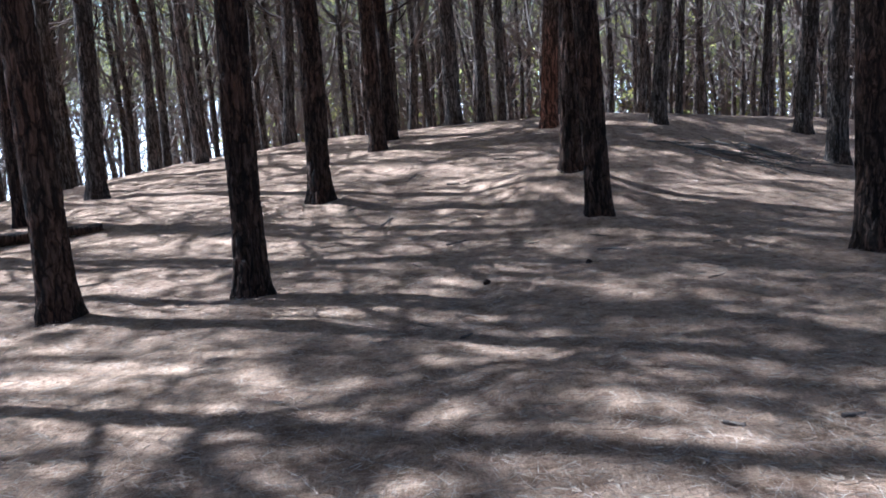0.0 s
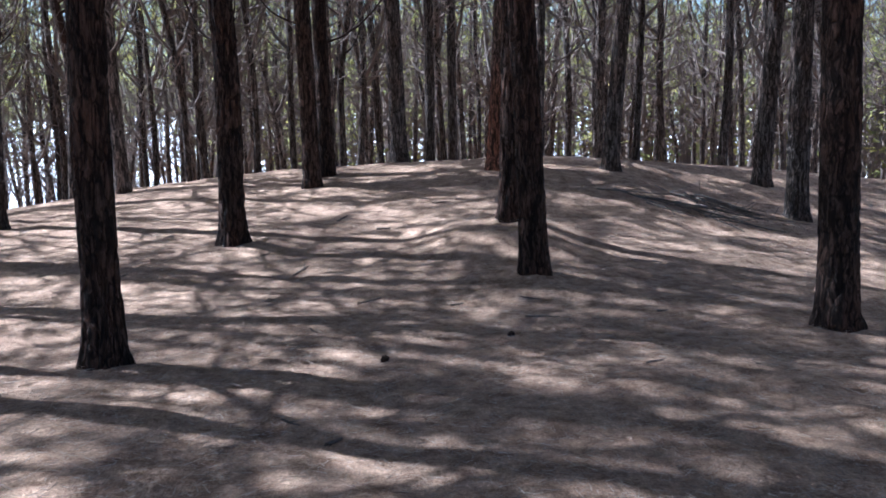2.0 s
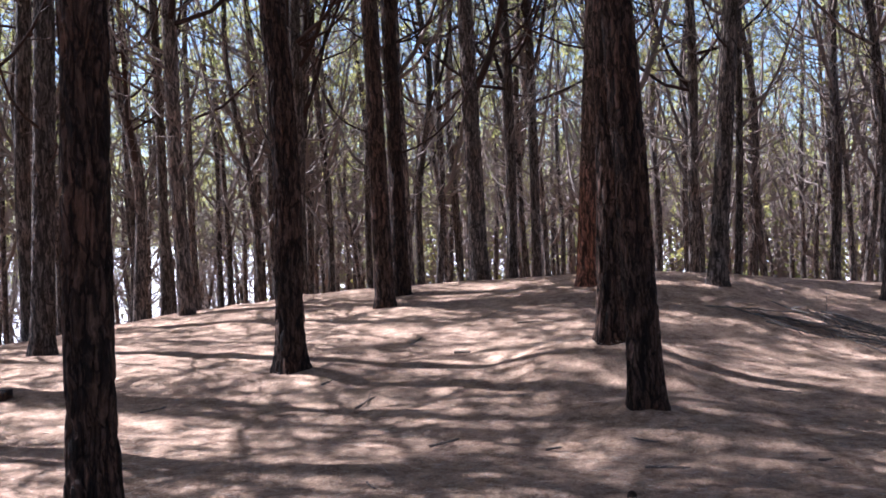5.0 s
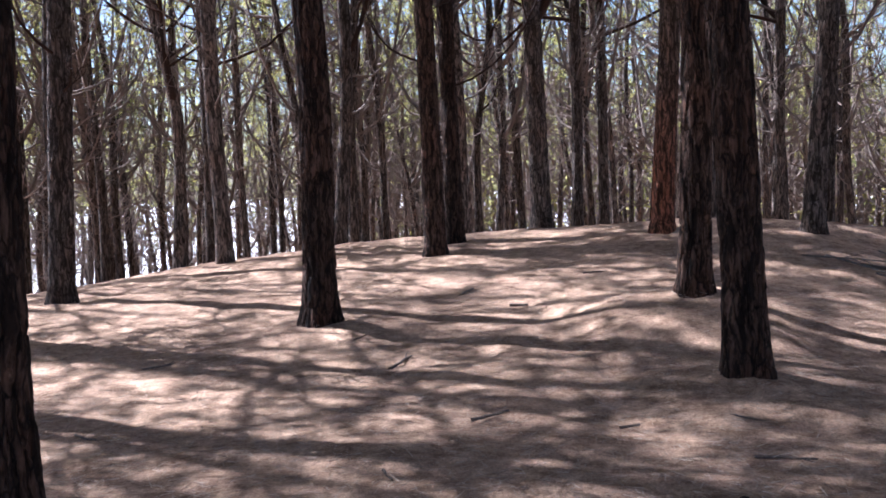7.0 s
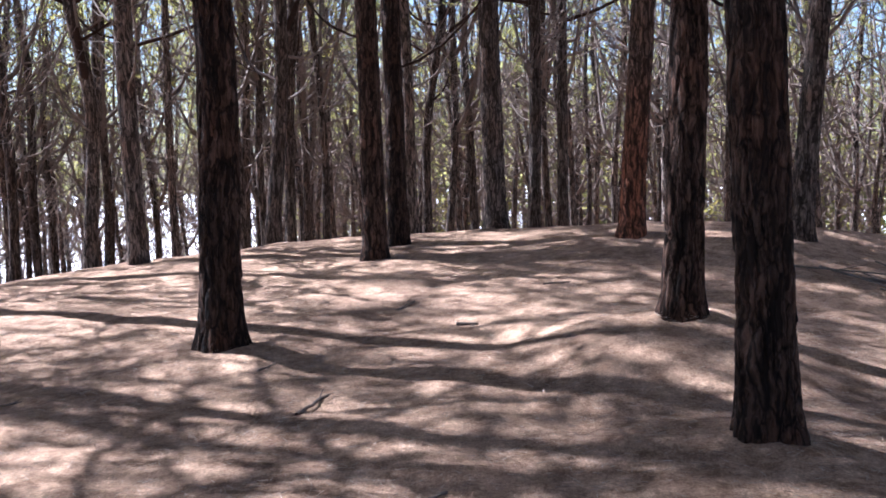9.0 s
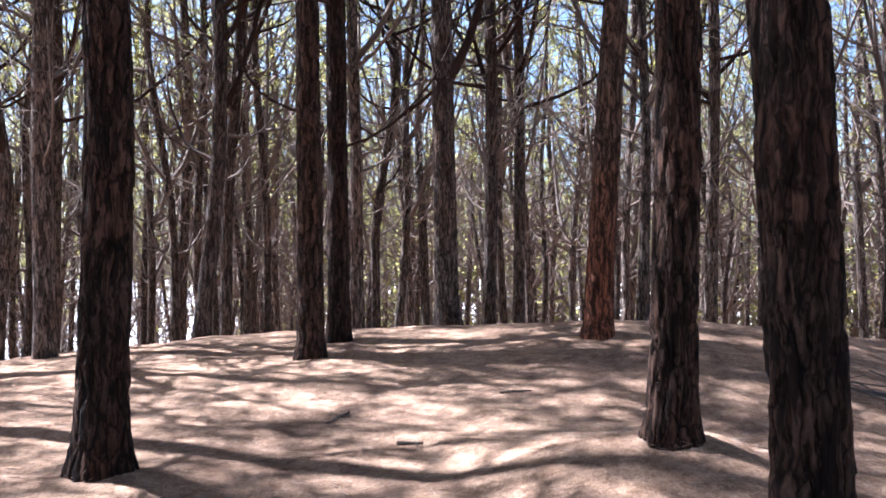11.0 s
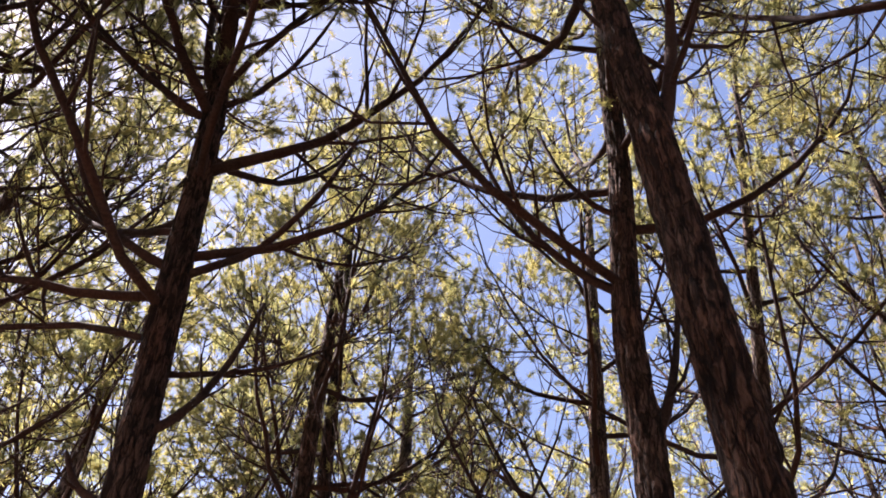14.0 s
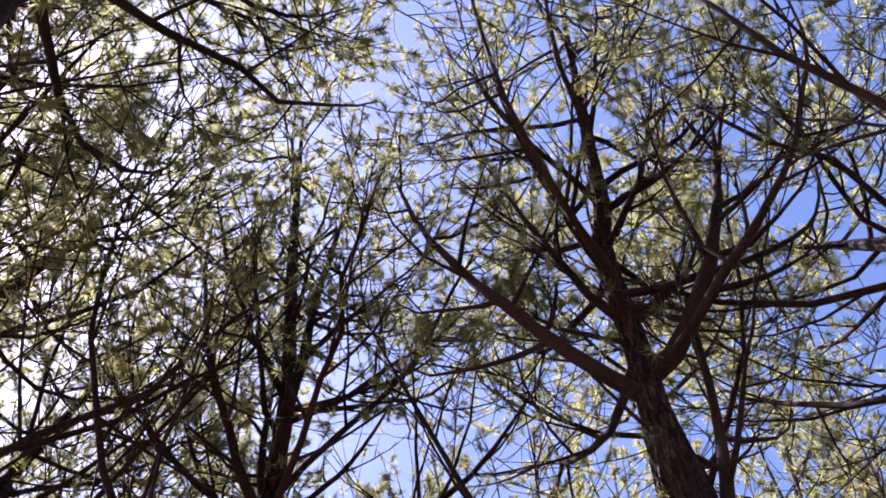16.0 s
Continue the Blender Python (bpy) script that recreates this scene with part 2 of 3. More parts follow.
def ground_z(x, y):
    x, y = np.asarray(x, float), np.asarray(y, float)
    z = sum(np.interp(y + d, PROFILE_Y, PROFILE_Z) for d in (-1.2, -0.6, 0.0, 0.6, 1.2)) / 5
    bend = np.interp(y, (9, 17, 20, 34), (0.0145, 0.0145, 0.007, 0.004))
    fall = np.where(x > 1, bend * (x - 1) ** 2, np.interp(y, (15, 21), (0.002, 0.009)) * (x - 1) ** 2)
    z = z - 4.0 * np.tanh(fall / 4.0)
    for hx, hy, up, wide in HEAPS:
        z = z + up * np.exp(-((x - hx) ** 2 + (y - hy) ** 2) / wide ** 2)
    z = z + 0.018 * np.sin(1.7 * x + 0.6 * y) * np.sin(1.1 * y - 0.5 * x + 1.0) + 0.010 * np.sin(3.9 * x - 2.3 * y) * np.sin(3.1 * y + 1.4 * x)
    return z


def graded(lo, hi, step, reach):
    inner = np.arange(lo, hi, step)
    out, s, p = [], step, 0.0
    while p < reach:
        s *= 1.16
        p += s
        out.append(p)
    out = np.array(out)
    return np.concatenate((lo - out[::-1], inner, hi + out))


def build_ground():
    xs, ys = graded(-7.0, 8.0, 0.1, 900), graded(1.5, 23.0, 0.1, 900)
    gx, gy = np.meshgrid(xs, ys)
    gz = ground_z(gx, gy)
    rng = np.random.default_rng(5)
    gz += rng.normal(0, 0.0035, gz.shape)
    for _ in range(16):
        turn, size = rng.uniform(0, math.pi), rng.uniform(0.35, 1.1)
        wave = 2 * math.pi / size * (math.cos(turn) * gx + math.sin(turn) * gy) + rng.uniform(0, 6)
        gz += 0.0036 * np.sin(wave + 1.3 * np.sin(0.9 * gx + 1.7 * gy))
    k, n = gx.shape
    i = np.arange(k - 1)[:, None] * n + np.arange(n - 1)[None, :]
    faces = np.stack((i, i + 1, i + n + 1, i + n), -1).reshape(-1, 4)
    g = Geo()
    g.add(np.stack((gx, gy, gz), -1).reshape(-1, 3), faces)
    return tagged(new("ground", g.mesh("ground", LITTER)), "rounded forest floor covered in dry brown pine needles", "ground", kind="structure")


build_ground()


# ---- pines ----
def smooth_path(points, k):
    """A soft curve of k points through control points."""
    p = np.asarray(points, float)
    s = np.linspace(0, len(p) - 1, k)
    q = np.stack([np.interp(s, np.arange(len(p)), p[:, c]) for c in range(3)], 1)
    for _ in range(max(1, k // (2 * len(p)))):
        q[1:-1] = (q[:-2] + 2 * q[1:-1] + q[2:]) / 4
    return q


def rise_curve(start, azimuth, reach, rise, rng, k=9, wobble=0.085, arch=0.62):
    """A limb that leaves the trunk sideways and sweeps upwards."""
    s = np.linspace(0, 1, k)
    out = np.array((math.cos(radians(azimuth)), math.sin(radians(azimuth)), 0.0))
    side = np.array((-out[1], out[0], 0.0))
    h = reach * ((1 + arch) * s - arch * s ** 2)
    v = rise * ((0.5 - 0.45 * arch) * s + (0.5 + 0.45 * arch) * s ** 2)
    w = np.cumsum(rng.normal(0, wobble * reach / k * 2.2, k)) * (s > 0)
    w2 = np.cumsum(rng.normal(0, wobble * reach / k * 1.5, k)) * (s > 0)
    return np.asarray(start) + out * h[:, None] + side * w[:, None] + np.array((0, 0, 1.0)) * (v + w2)[:, None]


def swerve(direction, angle, rng):
    """A direction turned by about angle degrees to a random side."""
    d = direction / (np.linalg.norm(direction) + 1e-9)
    r = rng.normal(size=3)
    r -= d * r.dot(d)
    r /= np.linalg.norm(r) + 1e-9
    a = radians(angle)
    return d * math.cos(a) + r * math.sin(a)


def shoot(start, d, length, k, up, rng):
    pts = [np.asarray(start, float)]
    step = length / (k - 1)
    for _ in range(k - 1):
        pts.append(pts[-1] + d * step)
        d = d + np.array((0, 0, up)) + rng.normal(0, 0.13, 3)
        d /= np.linalg.norm(d)
    return np.array(pts)


def foliage(crown, ends, dirs, rng, blades, length, width, green):
    """Tufts of needles round the ends of the twigs that reach the light above the height green."""
    ends, dirs = np.asarray(ends), np.asarray(dirs)
    lit = ends[:, 2] > green + rng.normal(0, 0.7, len(ends))
    ends, dirs = ends[lit], dirs[lit]
    if not len(ends):
        return
    at = np.repeat(ends, blades, 0)
    base = np.repeat(dirs, blades, 0)
    along = base * 0.5 + (0, 0, 0.12) + rng.normal(0, 0.7, at.shape)
    along /= np.linalg.norm(along, axis=1, keepdims=True)
    at = at - base * rng.uniform(-0.15, 0.9, (len(at), 1)) * length
    crown.blades(at, along, rng.uniform(0.65, 1.15, len(at)) * length, rng.uniform(0.7, 1.2, len(at)) * width, rng)


def dress_limb(limb, crown, path, r0, rng, level, leafy, green, bare=0.2):
    """Side branches that arch upwards, their twigs, and tufts at the tips, on one limb. level: dict of counts."""
    k = len(path)
    seg = np.gradient(path, axis=0)
    length = np.linalg.norm(np.diff(path, axis=0), axis=1).sum()
    ends, dirs = [], []
    for q in range(level["subs"]):
        s = (bare + (0.97 - bare) * (q + rng.uniform(0, 1)) / level["subs"]) * (k - 1)
        i = min(int(s), k - 2)
        start = path[i] + (path[i + 1] - path[i]) * (s - i)
        d = swerve(seg[i], rng.uniform(35, 68), rng)
        d[2] = abs(d[2]) * 0.6 + 0.05
        d /= np.linalg.norm(d)
        part = 1 - s / (k - 1)
        l = min(length * rng.uniform(0.28, 0.5) * (0.5 + 0.6 * part), 2.3)
        sub = shoot(start, d, l, level["pts"], 1.7 / level["pts"], rng)
        r = max(0.008, r0 * 0.52 * (0.35 + 0.65 * part))
        limb.tube(sub, np.linspace(r, 0.005, len(sub)), level["sides"])
        if leafy:
            ends.append(sub[-1]); dirs.append(sub[-1] - sub[-2])
        for _ in range(level["twigs"]):
            a = rng.uniform(0.2, 0.95) * (len(sub) - 1)
            j = min(int(a), len(sub) - 2)
            st = sub[j] + (sub[j + 1] - sub[j]) * (a - j)
            dd = swerve(sub[j + 1] - sub[j], rng.uniform(30, 62), rng)
            tw = shoot(st, dd, l * rng.uniform(0.3, 0.6), level["tip"], 1.3 / level["tip"], rng)
            limb.tube(tw, np.linspace(0.0065, 0.003, len(tw)) * level["thick"], 3)
            if leafy:
                ends.append(tw[-1]); dirs.append(tw[-1] - tw[-2])
                if level["double"]:
                    ends.append((tw[-1] + tw[-2]) / 2); dirs.append(tw[-1] - tw[-2])
    if leafy:
        ends.append(path[-1]); dirs.append(path[-1] - path[-2])
        dirs = np.array(dirs)
        dirs /= np.linalg.norm(dirs, axis=1, keepdims=True) + 1e-9
        foliage(crown, ends, dirs, rng, level["blades"], level["len"], level["wid"], green)


def plates(u, v, rng, cols, rows):
    """Bark relief from 0 in the furrows to 1 on the plates; u round the trunk and v up it, in cells."""
    jx, jy, hh = rng.random((cols, rows + 3)), rng.random((cols, rows + 3)), rng.random((cols, rows + 3))
    iu, iv = np.floor(u).astype(int), np.floor(v).astype(int)
    f1, f2, lift = np.full(u.shape, 9.0), np.full(u.shape, 9.0), np.zeros(u.shape)
    for a in (-1, 0, 1):
        for b in (-1, 0, 1):
            cu, cv = (iu + a) % cols, np.clip(iv + b, 0, rows + 2)
            d = np.hypot(iu + a + jx[cu, cv] - u, iv + b + jy[cu, cv] - v)
            nearer = d < f1
            f2 = np.where(nearer, f1, np.minimum(f2, d))
            lift = np.where(nearer, hh[cu, cv], lift)
            f1 = np.where(nearer, d, f1)
    e = np.clip((f2 - f1) / 0.22, 0, 1)
    return e * e * (3 - 2 * e) * (0.65 + 0.35 * lift)


TAPER_H = (0.0, 0.03, 0.12, 0.3, 0.7, 2.0, 5.0, 7.0, 9.0, 10.5, 12.0, 14.0)
TAPER_R = (1.42, 1.36, 1.22, 1.1, 1.02, 0.98, 0.93, 0.88, 0.76, 0.60, 0.42, 0.12)


def trunk_geo(stem, r0, sides, dz, rng, relief=0.016, scale=1.0):
    """A tapered trunk with a flared foot and deep, upright bark plates."""
    top = stem[-1][2]
    hs = np.concatenate((np.arange(-0.25, 5.5, dz), np.arange(5.5, top, max(dz, 0.16)), [top]))
    p = np.stack([np.interp(hs, stem[:, 2], stem[:, c]) for c in range(3)], 1)
    p[:, 2] = hs
    a = np.arange(sides) * (2 * math.pi / sides)
    r = r0 * np.interp(hs / scale, TAPER_H, TAPER_R)
    lobes = 0.10 * np.exp(-np.clip(hs, 0, 9) / 0.18)[:, None] * np.sin(a * 4 + rng.uniform(0, 6))[None, :] + 0.03 * np.sin(a * 2 + 1 + hs[:, None] * 0.5)
    rr = r[:, None] * (1 + lobes)
    if relief:
        cols, rows = 15, int(top / 0.45) + 4
        uu = (a / (2 * math.pi) * cols)[None, :] + 0.5 * np.sin(hs[:, None] * 4.0 + a[None, :] * 2)
        vv = np.repeat((hs + 0.3)[:, None] / 0.45, sides, 1) + 0.2 * np.sin(a * 3)[None, :]
        rr = rr + relief * (plates(uu % cols, vv, rng, cols, rows) - 0.7) * np.clip(rr / 0.12, 0.15, 1)
        rr += rng.normal(0, 0.0022, rr.shape)
    verts = np.stack((p[:, 0:1] + rr * np.cos(a), p[:, 1:2] + rr * np.sin(a), np.repeat(hs[:, None], sides, 1)), -1).reshape(-1, 3)
    k = len(hs)
    i = np.arange(k - 1)[:, None] * sides
    j = np.arange(sides)[None, :]
    j2 = (j + 1) % sides
    g = Geo()
    g.add(verts, np.stack((i + j, i + j2, i + sides + j2, i + sides + j), -1).reshape(-1, 4))
    g.f.append([(k - 1) * sides + q for q in range(sides)])
    return g


FINE = dict(subs=11, twigs=5, pts=7, sides=4, thick=1.15, tip=4, double=True, blades=42, len=0.10, wid=0.0074, main=11, ring=7)
MIDDLE = dict(subs=8, twigs=5, pts=5, sides=3, thick=1.3, tip=2, double=False, blades=36, len=0.18, wid=0.0220, main=8, ring=5)
FAR = dict(subs=4, twigs=3, pts=3, sides=3, thick=1.9, tip=2, double=False, blades=13, len=0.25, wid=0.027, main=6, ring=3)
NEAR = dict(MIDDLE, subs=9, twigs=6, tip=3, thick=1.2, blades=50, len=0.13, wid=0.0130)


def limb_plan(rng, height, low, count, dead, spread=1.0):
    """Heights, bearings, reach, rise and thickness of the limbs that nothing special is known of."""
    plan = []
    turn = rng.uniform(0, 360)
    for q in range(dead):
        h = rng.uniform(low * 0.42, low + 2.4)
        reach = rng.uniform(0.6, 2.1)
        plan.append((h, rng.uniform(0, 360), reach, reach * rng.uniform(0.6, 1.6), rng.uniform(0.014, 0.036), False))
    for q in range(count):
        s = q / max(1, count - 1)
        h = low + (height - 0.25 - low) * s ** 0.85
        turn += 137.5 + rng.uniform(-25, 25)
        reach = (2.9 - 1.8 * s) * rng.uniform(0.65, 1.15) * spread
        plan.append((h, turn, reach, reach * rng.uniform(0.9, 1.7) + 0.4, 0.050 - 0.026 * s, True))
    return plan


def leaders(rng, height, r0, count, lowest=3.4, highest=6.4):
    """Strong limbs that fork off the trunk and climb beside it into the crown."""
    rows = []
    turn = rng.uniform(0, 360)
    for q in range(count):
        h = rng.uniform(lowest, highest)
        turn += rng.uniform(110, 220)
        rows.append((h, turn, rng.uniform(0.9, 2.2), (height - h) * rng.uniform(0.55, 0.85), r0 * rng.uniform(0.42, 0.66)))
    return rows


def build_pine(stem, r0, seed, level, sides, dz, relief, known=(), low=6.0, count=16, dead=10, bark=None, label="", split=True, spread=1.0, green=0.6):
    """One pine on its foot at the origin of its own space: trunk, limbs with their twigs, and a crown of needle tufts."""
    rng = np.random.default_rng(seed)
    stem = smooth_path(stem, 40)
    height = stem[-1][2]
    tree = new("pine_tree")
    tagged(tree, label or "tall pine with furrowed dark bark and a sparse crown", "tree", "pines of the wood")
    under("trunk", trunk_geo(stem, r0, sides, dz, rng, relief, height / 14.0).mesh("trunk", bark or BARK), tree)
    crown, joined, dry = Geo(), Geo(), Geo()
    plan = [(*row[:5], row[5] if len(row) > 5 else True) for row in known] + limb_plan(rng, height, low, count, dead, spread)
    for q, (h, azimuth, reach, rise, r, leafy) in enumerate(plan):
        foot = [float(np.interp(h, stem[:, 2], stem[:, c])) for c in range(3)]
        path = rise_curve(foot, azimuth, reach, rise, rng, level["main"], *((0.05, 0.36) if q < len(known) else ()))
        limb = Geo() if split else joined if leafy else dry
        limb.tube(path, np.linspace(r, max(0.006, r * (0.22 if leafy else 0.45)), len(path)), level["ring"], cap=True)
        lv = level if leafy else dict(level, subs=5 if split else 4, twigs=2)
        dress_limb(limb, crown, path, r, rng, lv, leafy, green * height)
        if split:
            under("limb", limb.mesh("limb", LIMB if level is not MIDDLE or leafy and r < 0.05 or r > 0.031 else DRY_OR_LIGHTENED), tree)
    if not split:
        # leafy limbs of far pines: colour lightened so they don't go black
        tagged(under("branchwork", joined.mesh("branchwork", DRY_OR_LIGHTENED), tree), kind="stuff")
        tagged(under("dry_branchwork", dry.mesh("dry_branchwork", DRY_OR_LIGHTENED), tree, "bare grey-brown twigs"), kind="stuff")
    under("crown", crown.mesh("crown", NEEDLES, False), tree, "yellow-green tufts of long needles")
    return tree


def plant(tree, x, y, turn=0.0, size=1.0):
    tree.matrix_basis = pose(x, y, float(ground_z(x, y)), 0, 0, turn) @ Matrix.Scale(size, 4)
    return tree


STUB = False
# foot x, y; radius; stem bends (height, dx, dy); limbs (height, bearing, reach, rise, radius, leafy)
KNOWN = [
    (-1.70, 7.61, 0.127, ((1.6, 0.03, 0), (3.1, 0.10, 0), (6, -0.4, -0.2), (9, -1.6, -0.8), (14, -3.6, -1.8)), (), 11),
    (-1.92, 13.19, 0.155, ((2.3, 0.06, 0), (4.0, -0.02, 0), (6.2, -0.17, 0), (8.4, -0.30, 0), (9.6, -0.38, -0.05), (11, -0.41, -0.55), (12, -0.52, -1.2), (13, -0.62, -1.75), (14.8, -0.72, -2.9)),
     ((8.4, -2, 3.0, 4.0, 0.065), (9.9, -78, 2.0, 3.9, 0.095), (9.2, 244, 2.5, 3.1, 0.062), (10.9, 237, 2.2, 2.4, 0.05), (9.4, 0, 1.1, 2.2, 0.04, STUB), (10.8, -5, 1.9, 1.6, 0.042), (11.3, -30, 1.9, 1.4, 0.04), (7.0, 0, 1.4, 2.0, 0.045, STUB), (7.1, 178, 2.0, 3.6, 0.05), (9.2, 185, 1.5, 2.4, 0.05), (9.5, 200, 0.5, 3.0, 0.075),
      (10.6, -20, 2.1, 1.2, 0.045), (6.8, 182, 3.2, 0.3, 0.05), (6.3, 172, 2.6, 0.1, 0.035, STUB), (7.6, 150, 2.4, 2.2, 0.04), (4.8, 165, 0.6, 0.5, 0.045, STUB),
      (5.4, 10, 0.7, 1.5, 0.045, STUB), (6.0, 20, 1.7, 1.0, 0.03)), 12),
    (-1.48, 18.40, 0.15, ((5.6, -0.07, 0), (8, -0.11, 0), (10, -0.07, 0), (14.5, 0, 0)), ((5.9, 0, 0.95, 4.2, 0.09), (5.2, 175, 0.5, 1.2, 0.05, STUB)), 13),
    (1.80, 10.76, 0.138, ((2, -0.08, 0), (3, -0.13, 0), (4.5, -0.22, 0), (6.0, -0.32, 0), (7.7, -0.48, 0), (8.7, -0.46, -0.02), (10, -0.62, -0.34), (10.7, -0.52, -0.52), (12, -0.56, -0.9), (14.6, -0.7, -2.1)),
     ((7.8, 193, 2.4, 4.0, 0.075), (9.6, 229, 1.8, 3.5, 0.06), (8.6, 184, 1.1, 0.9, 0.03), (10.6, -25, 2.2, 2.6, 0.045), (6.1, 5, 0.55, 4.7, 0.065), (8.1, -38, 1.8, 5.2, 0.10), (9.1, 0, 1.1, 2.2, 0.05), (8.9, 215, 1.5, 2.4, 0.05),
      (10, -60, 1.4, 2.2, 0.045), (10.2, 150, 1.3, 2.0, 0.04), (9.6, 60, 1.4, 2.4, 0.045)), 14),
    (1.75, 13.10, 0.136, ((2.1, 0.06, 0), (5.1, 0.05, 0), (6.3, 0.0, 0), (8.3, 0.15, 0), (10, 0.17, 0), (14.5, 0.2, 0)),
     ((6.7, 182, 1.5, 2.5, 0.05), (7.7, 178, 0.75, 1.4, 0.035, STUB), (5.2, 0, 0.5, 2.1, 0.06)), 15),
    (-1.31, 19.55, 0.14, ((5.8, -0.06, 0), (8.5, -0.14, 0), (14.5, -0.3, 0)), (), 16),
    (1.95, 18.15, 0.155, ((2.6, 0.15, 0), (5.9, 0.36, 0), (6.7, 0.43, 0), (14.5, 0.8, 0)), ((6.6, 175, 1.8, 3.0, 0.06),), 17),
    (0.06, 22.18, 0.18, ((5.4, -0.10, 0), (8.4, -0.11, 0), (10.1, -0.42, 0), (14.5, -0.5, 0)), ((3.9, 2, 1.15, 4.9, 0.10),), 18),
    (4.07, 18.07, 0.135, ((4.5, 0.34, 0), (8, 0.5, -0.5), (14.5, 0.7, -2.6)), (), 19),
    (-6.30, 15.87, 0.16, ((4.8, 0.30, 0), (14.5, 0.6, 0)), (), 20),
    (-3.16, 7.05, 0.140, ((2.5, 0.0, 0), (14.5, -0.2, 0)), (), 21),
    (4.21, 8.80, 0.16, ((2.9, -0.09, 0), (6, -0.1, 0.2), (9, 0.1, 1.1), (14.5, 0.3, 3.4)), (), 22),
    (6.98, 16.54, 0.175, ((4.8, -0.04, 0), (14.5, -0.1, 0)), (), 23),
    (7.21, 18.9, 0.155, ((4.8, 0.26, 0), (14.5, 0.5, 0)), (), 24),
    (-6.0, 11.2, 0.15, ((5, 0.1, 0), (14.5, 0.8, 0)), (), 25),
    (-6.6, 13.7, 0.14, ((5, 0.2, 0), (14.5, 1.0, 0)), (), 26),
]
CLOSE = (12, 14)
CLEAN = (11, 12, 14, 15, 21, 22)
taken = []
for x, y, r, bends, limbs, seed in KNOWN:
    stem = [(0, 0, -0.3), (0, 0, 0)] + [(dx, dy, h) for h, dx, dy in bends]
    reddish = seed == 17
    y += r  # the front of the foot stands where it was seen
    plant(build_pine(stem, r, seed, FINE if seed in CLOSE else NEAR, 96 if seed in (11, 12, 14, 15) else 48 if y < 18 else 36, 0.045 if y < 18 else 0.08, 0.032 if seed in (11, 12, 14, 15) else 0.024, limbs, low={11: 8.0, 12: 6.6, 14: 8.0, 15: 6.8}.get(seed, 5.8), count={12: 20, 14: 20, 21: 21, 22: 24, 25: 28, 26: 28}.get(seed, 17), dead=0 if seed in CLEAN else 13 if seed in (25, 26) else 5,
                     bark=RED_BARK if reddish else LIGHTENED_BARK if seed in (18, 19, 20, 23, 24) else None, spread=1.6 if seed in (25, 26) else 1.4 if seed in (19, 21, 22) else 1.2,
                     label="tall pine with a reddish lower trunk on the mound's crest" if reddish else "tall pine with lightened grey bark on needle-covered ground" if seed in (18, 19, 20, 23, 24) else "tall pine with deeply furrowed dark bark on needle-covered ground"), x, y)
    taken.append((x, y))

# pines just behind the crest, their feet hidden by it
BEHIND = ((-5.6, 20.3), (-8.6, 20.0), (-12.9, 30.5), (-7.3, 22.1), (-10.3, 29.1), (-8.2, 26.0), (-8.5, 32.5), (-7.0, 30.5), (-4.0, 22.4), (-4.5, 25.7), (-5.7, 36.5), (-1.7, 27.8),
          (-1.4, 29.6), (0.76, 25.2), (1.4, 26.5), (4.9, 36.9), (5.55, 27.4), (9.0, 44.9))
rng = np.random.default_rng(77)
middles = []
for q in range(5):
    stem = [(0, 0, -0.3), (0, 0, 0)] + [(rng.normal(0, 0.05) * h, rng.normal(0, 0.03) * h, h) for h in (3, 6.5, 10)] + [(rng.normal(0, 0.5), rng.normal(0, 0.5), 13.6 + q * 0.3)]
    t = build_pine(stem, 0.115 + 0.008 * q, 100 + q, MIDDLE, 12, 0.5, 0.0, leaders(rng, 13.0, 0.13, 1 + q % 3), low=5.4, count=15, dead=16, spread=1.25, bark=LIGHTENED_BARK, label="slender pine with lightened grey bark and many bare twigs below its crown")
    middles.append(t)
fars = []
for q in range(4):
    stem = [(0, 0, -0.3), (0, 0, 0)] + [(rng.normal(0, 0.05) * h, rng.normal(0, 0.03) * h, h) for h in (3, 6.5, 10)] + [(rng.normal(0, 0.5), rng.normal(0, 0.5), 13.0 + q * 0.4)]
    t = build_pine(stem, 0.09 + 0.012 * q, 200 + q, FAR, 7, 1.2, 0.0, leaders(rng, 12.5, 0.12, 2 + q % 2, 2.6, 5.5), low=4.8, count=9, dead=14, green=0.52, bark=LIGHTENED_BARK, label="distant pine, its twiggy crown merging with the wood", split=False)
    fars.append(t)

first = {}


def stand(kinds, x, y, rng):
    q = int(rng.integers(len(kinds)))
    kind = kinds[q]
    m = pose(x, y, float(ground_z(x, y)), rng.normal(0, 1.5), rng.normal(0, 1.5), rng.uniform(0, 360)) @ Matrix.Scale(rng.uniform(0.88, 1.1), 4)
    if kind.name not in first:
        first[kind.name] = kind
        kind.matrix_basis = m
        return
    t = copy_thing(kind, m)
    t.matrix_basis = m


for x, y in BEHIND:
    stand(middles if y < 28 else fars, x, y, rng)
    taken.append((x, y))

for q, spot in enumerate(((-4.0, 3.9), (-6.2, 6.3), (-4.9, 8.9))):  # unseen pines added beside the path's start to shade the floor
    stand(middles, *spot, np.random.default_rng(3 + q))
    taken.append(spot)


def in_clearing(x, y):
    """The open floor in which every pine is known."""
    return -0.9 - 0.53 * (y + 0.5) < x - 0.5 < 1.4 + 0.58 * (y + 0.5) and -2.5 < y < 23.0 or math.hypot(x - 0.8, y - 4) < 3.8


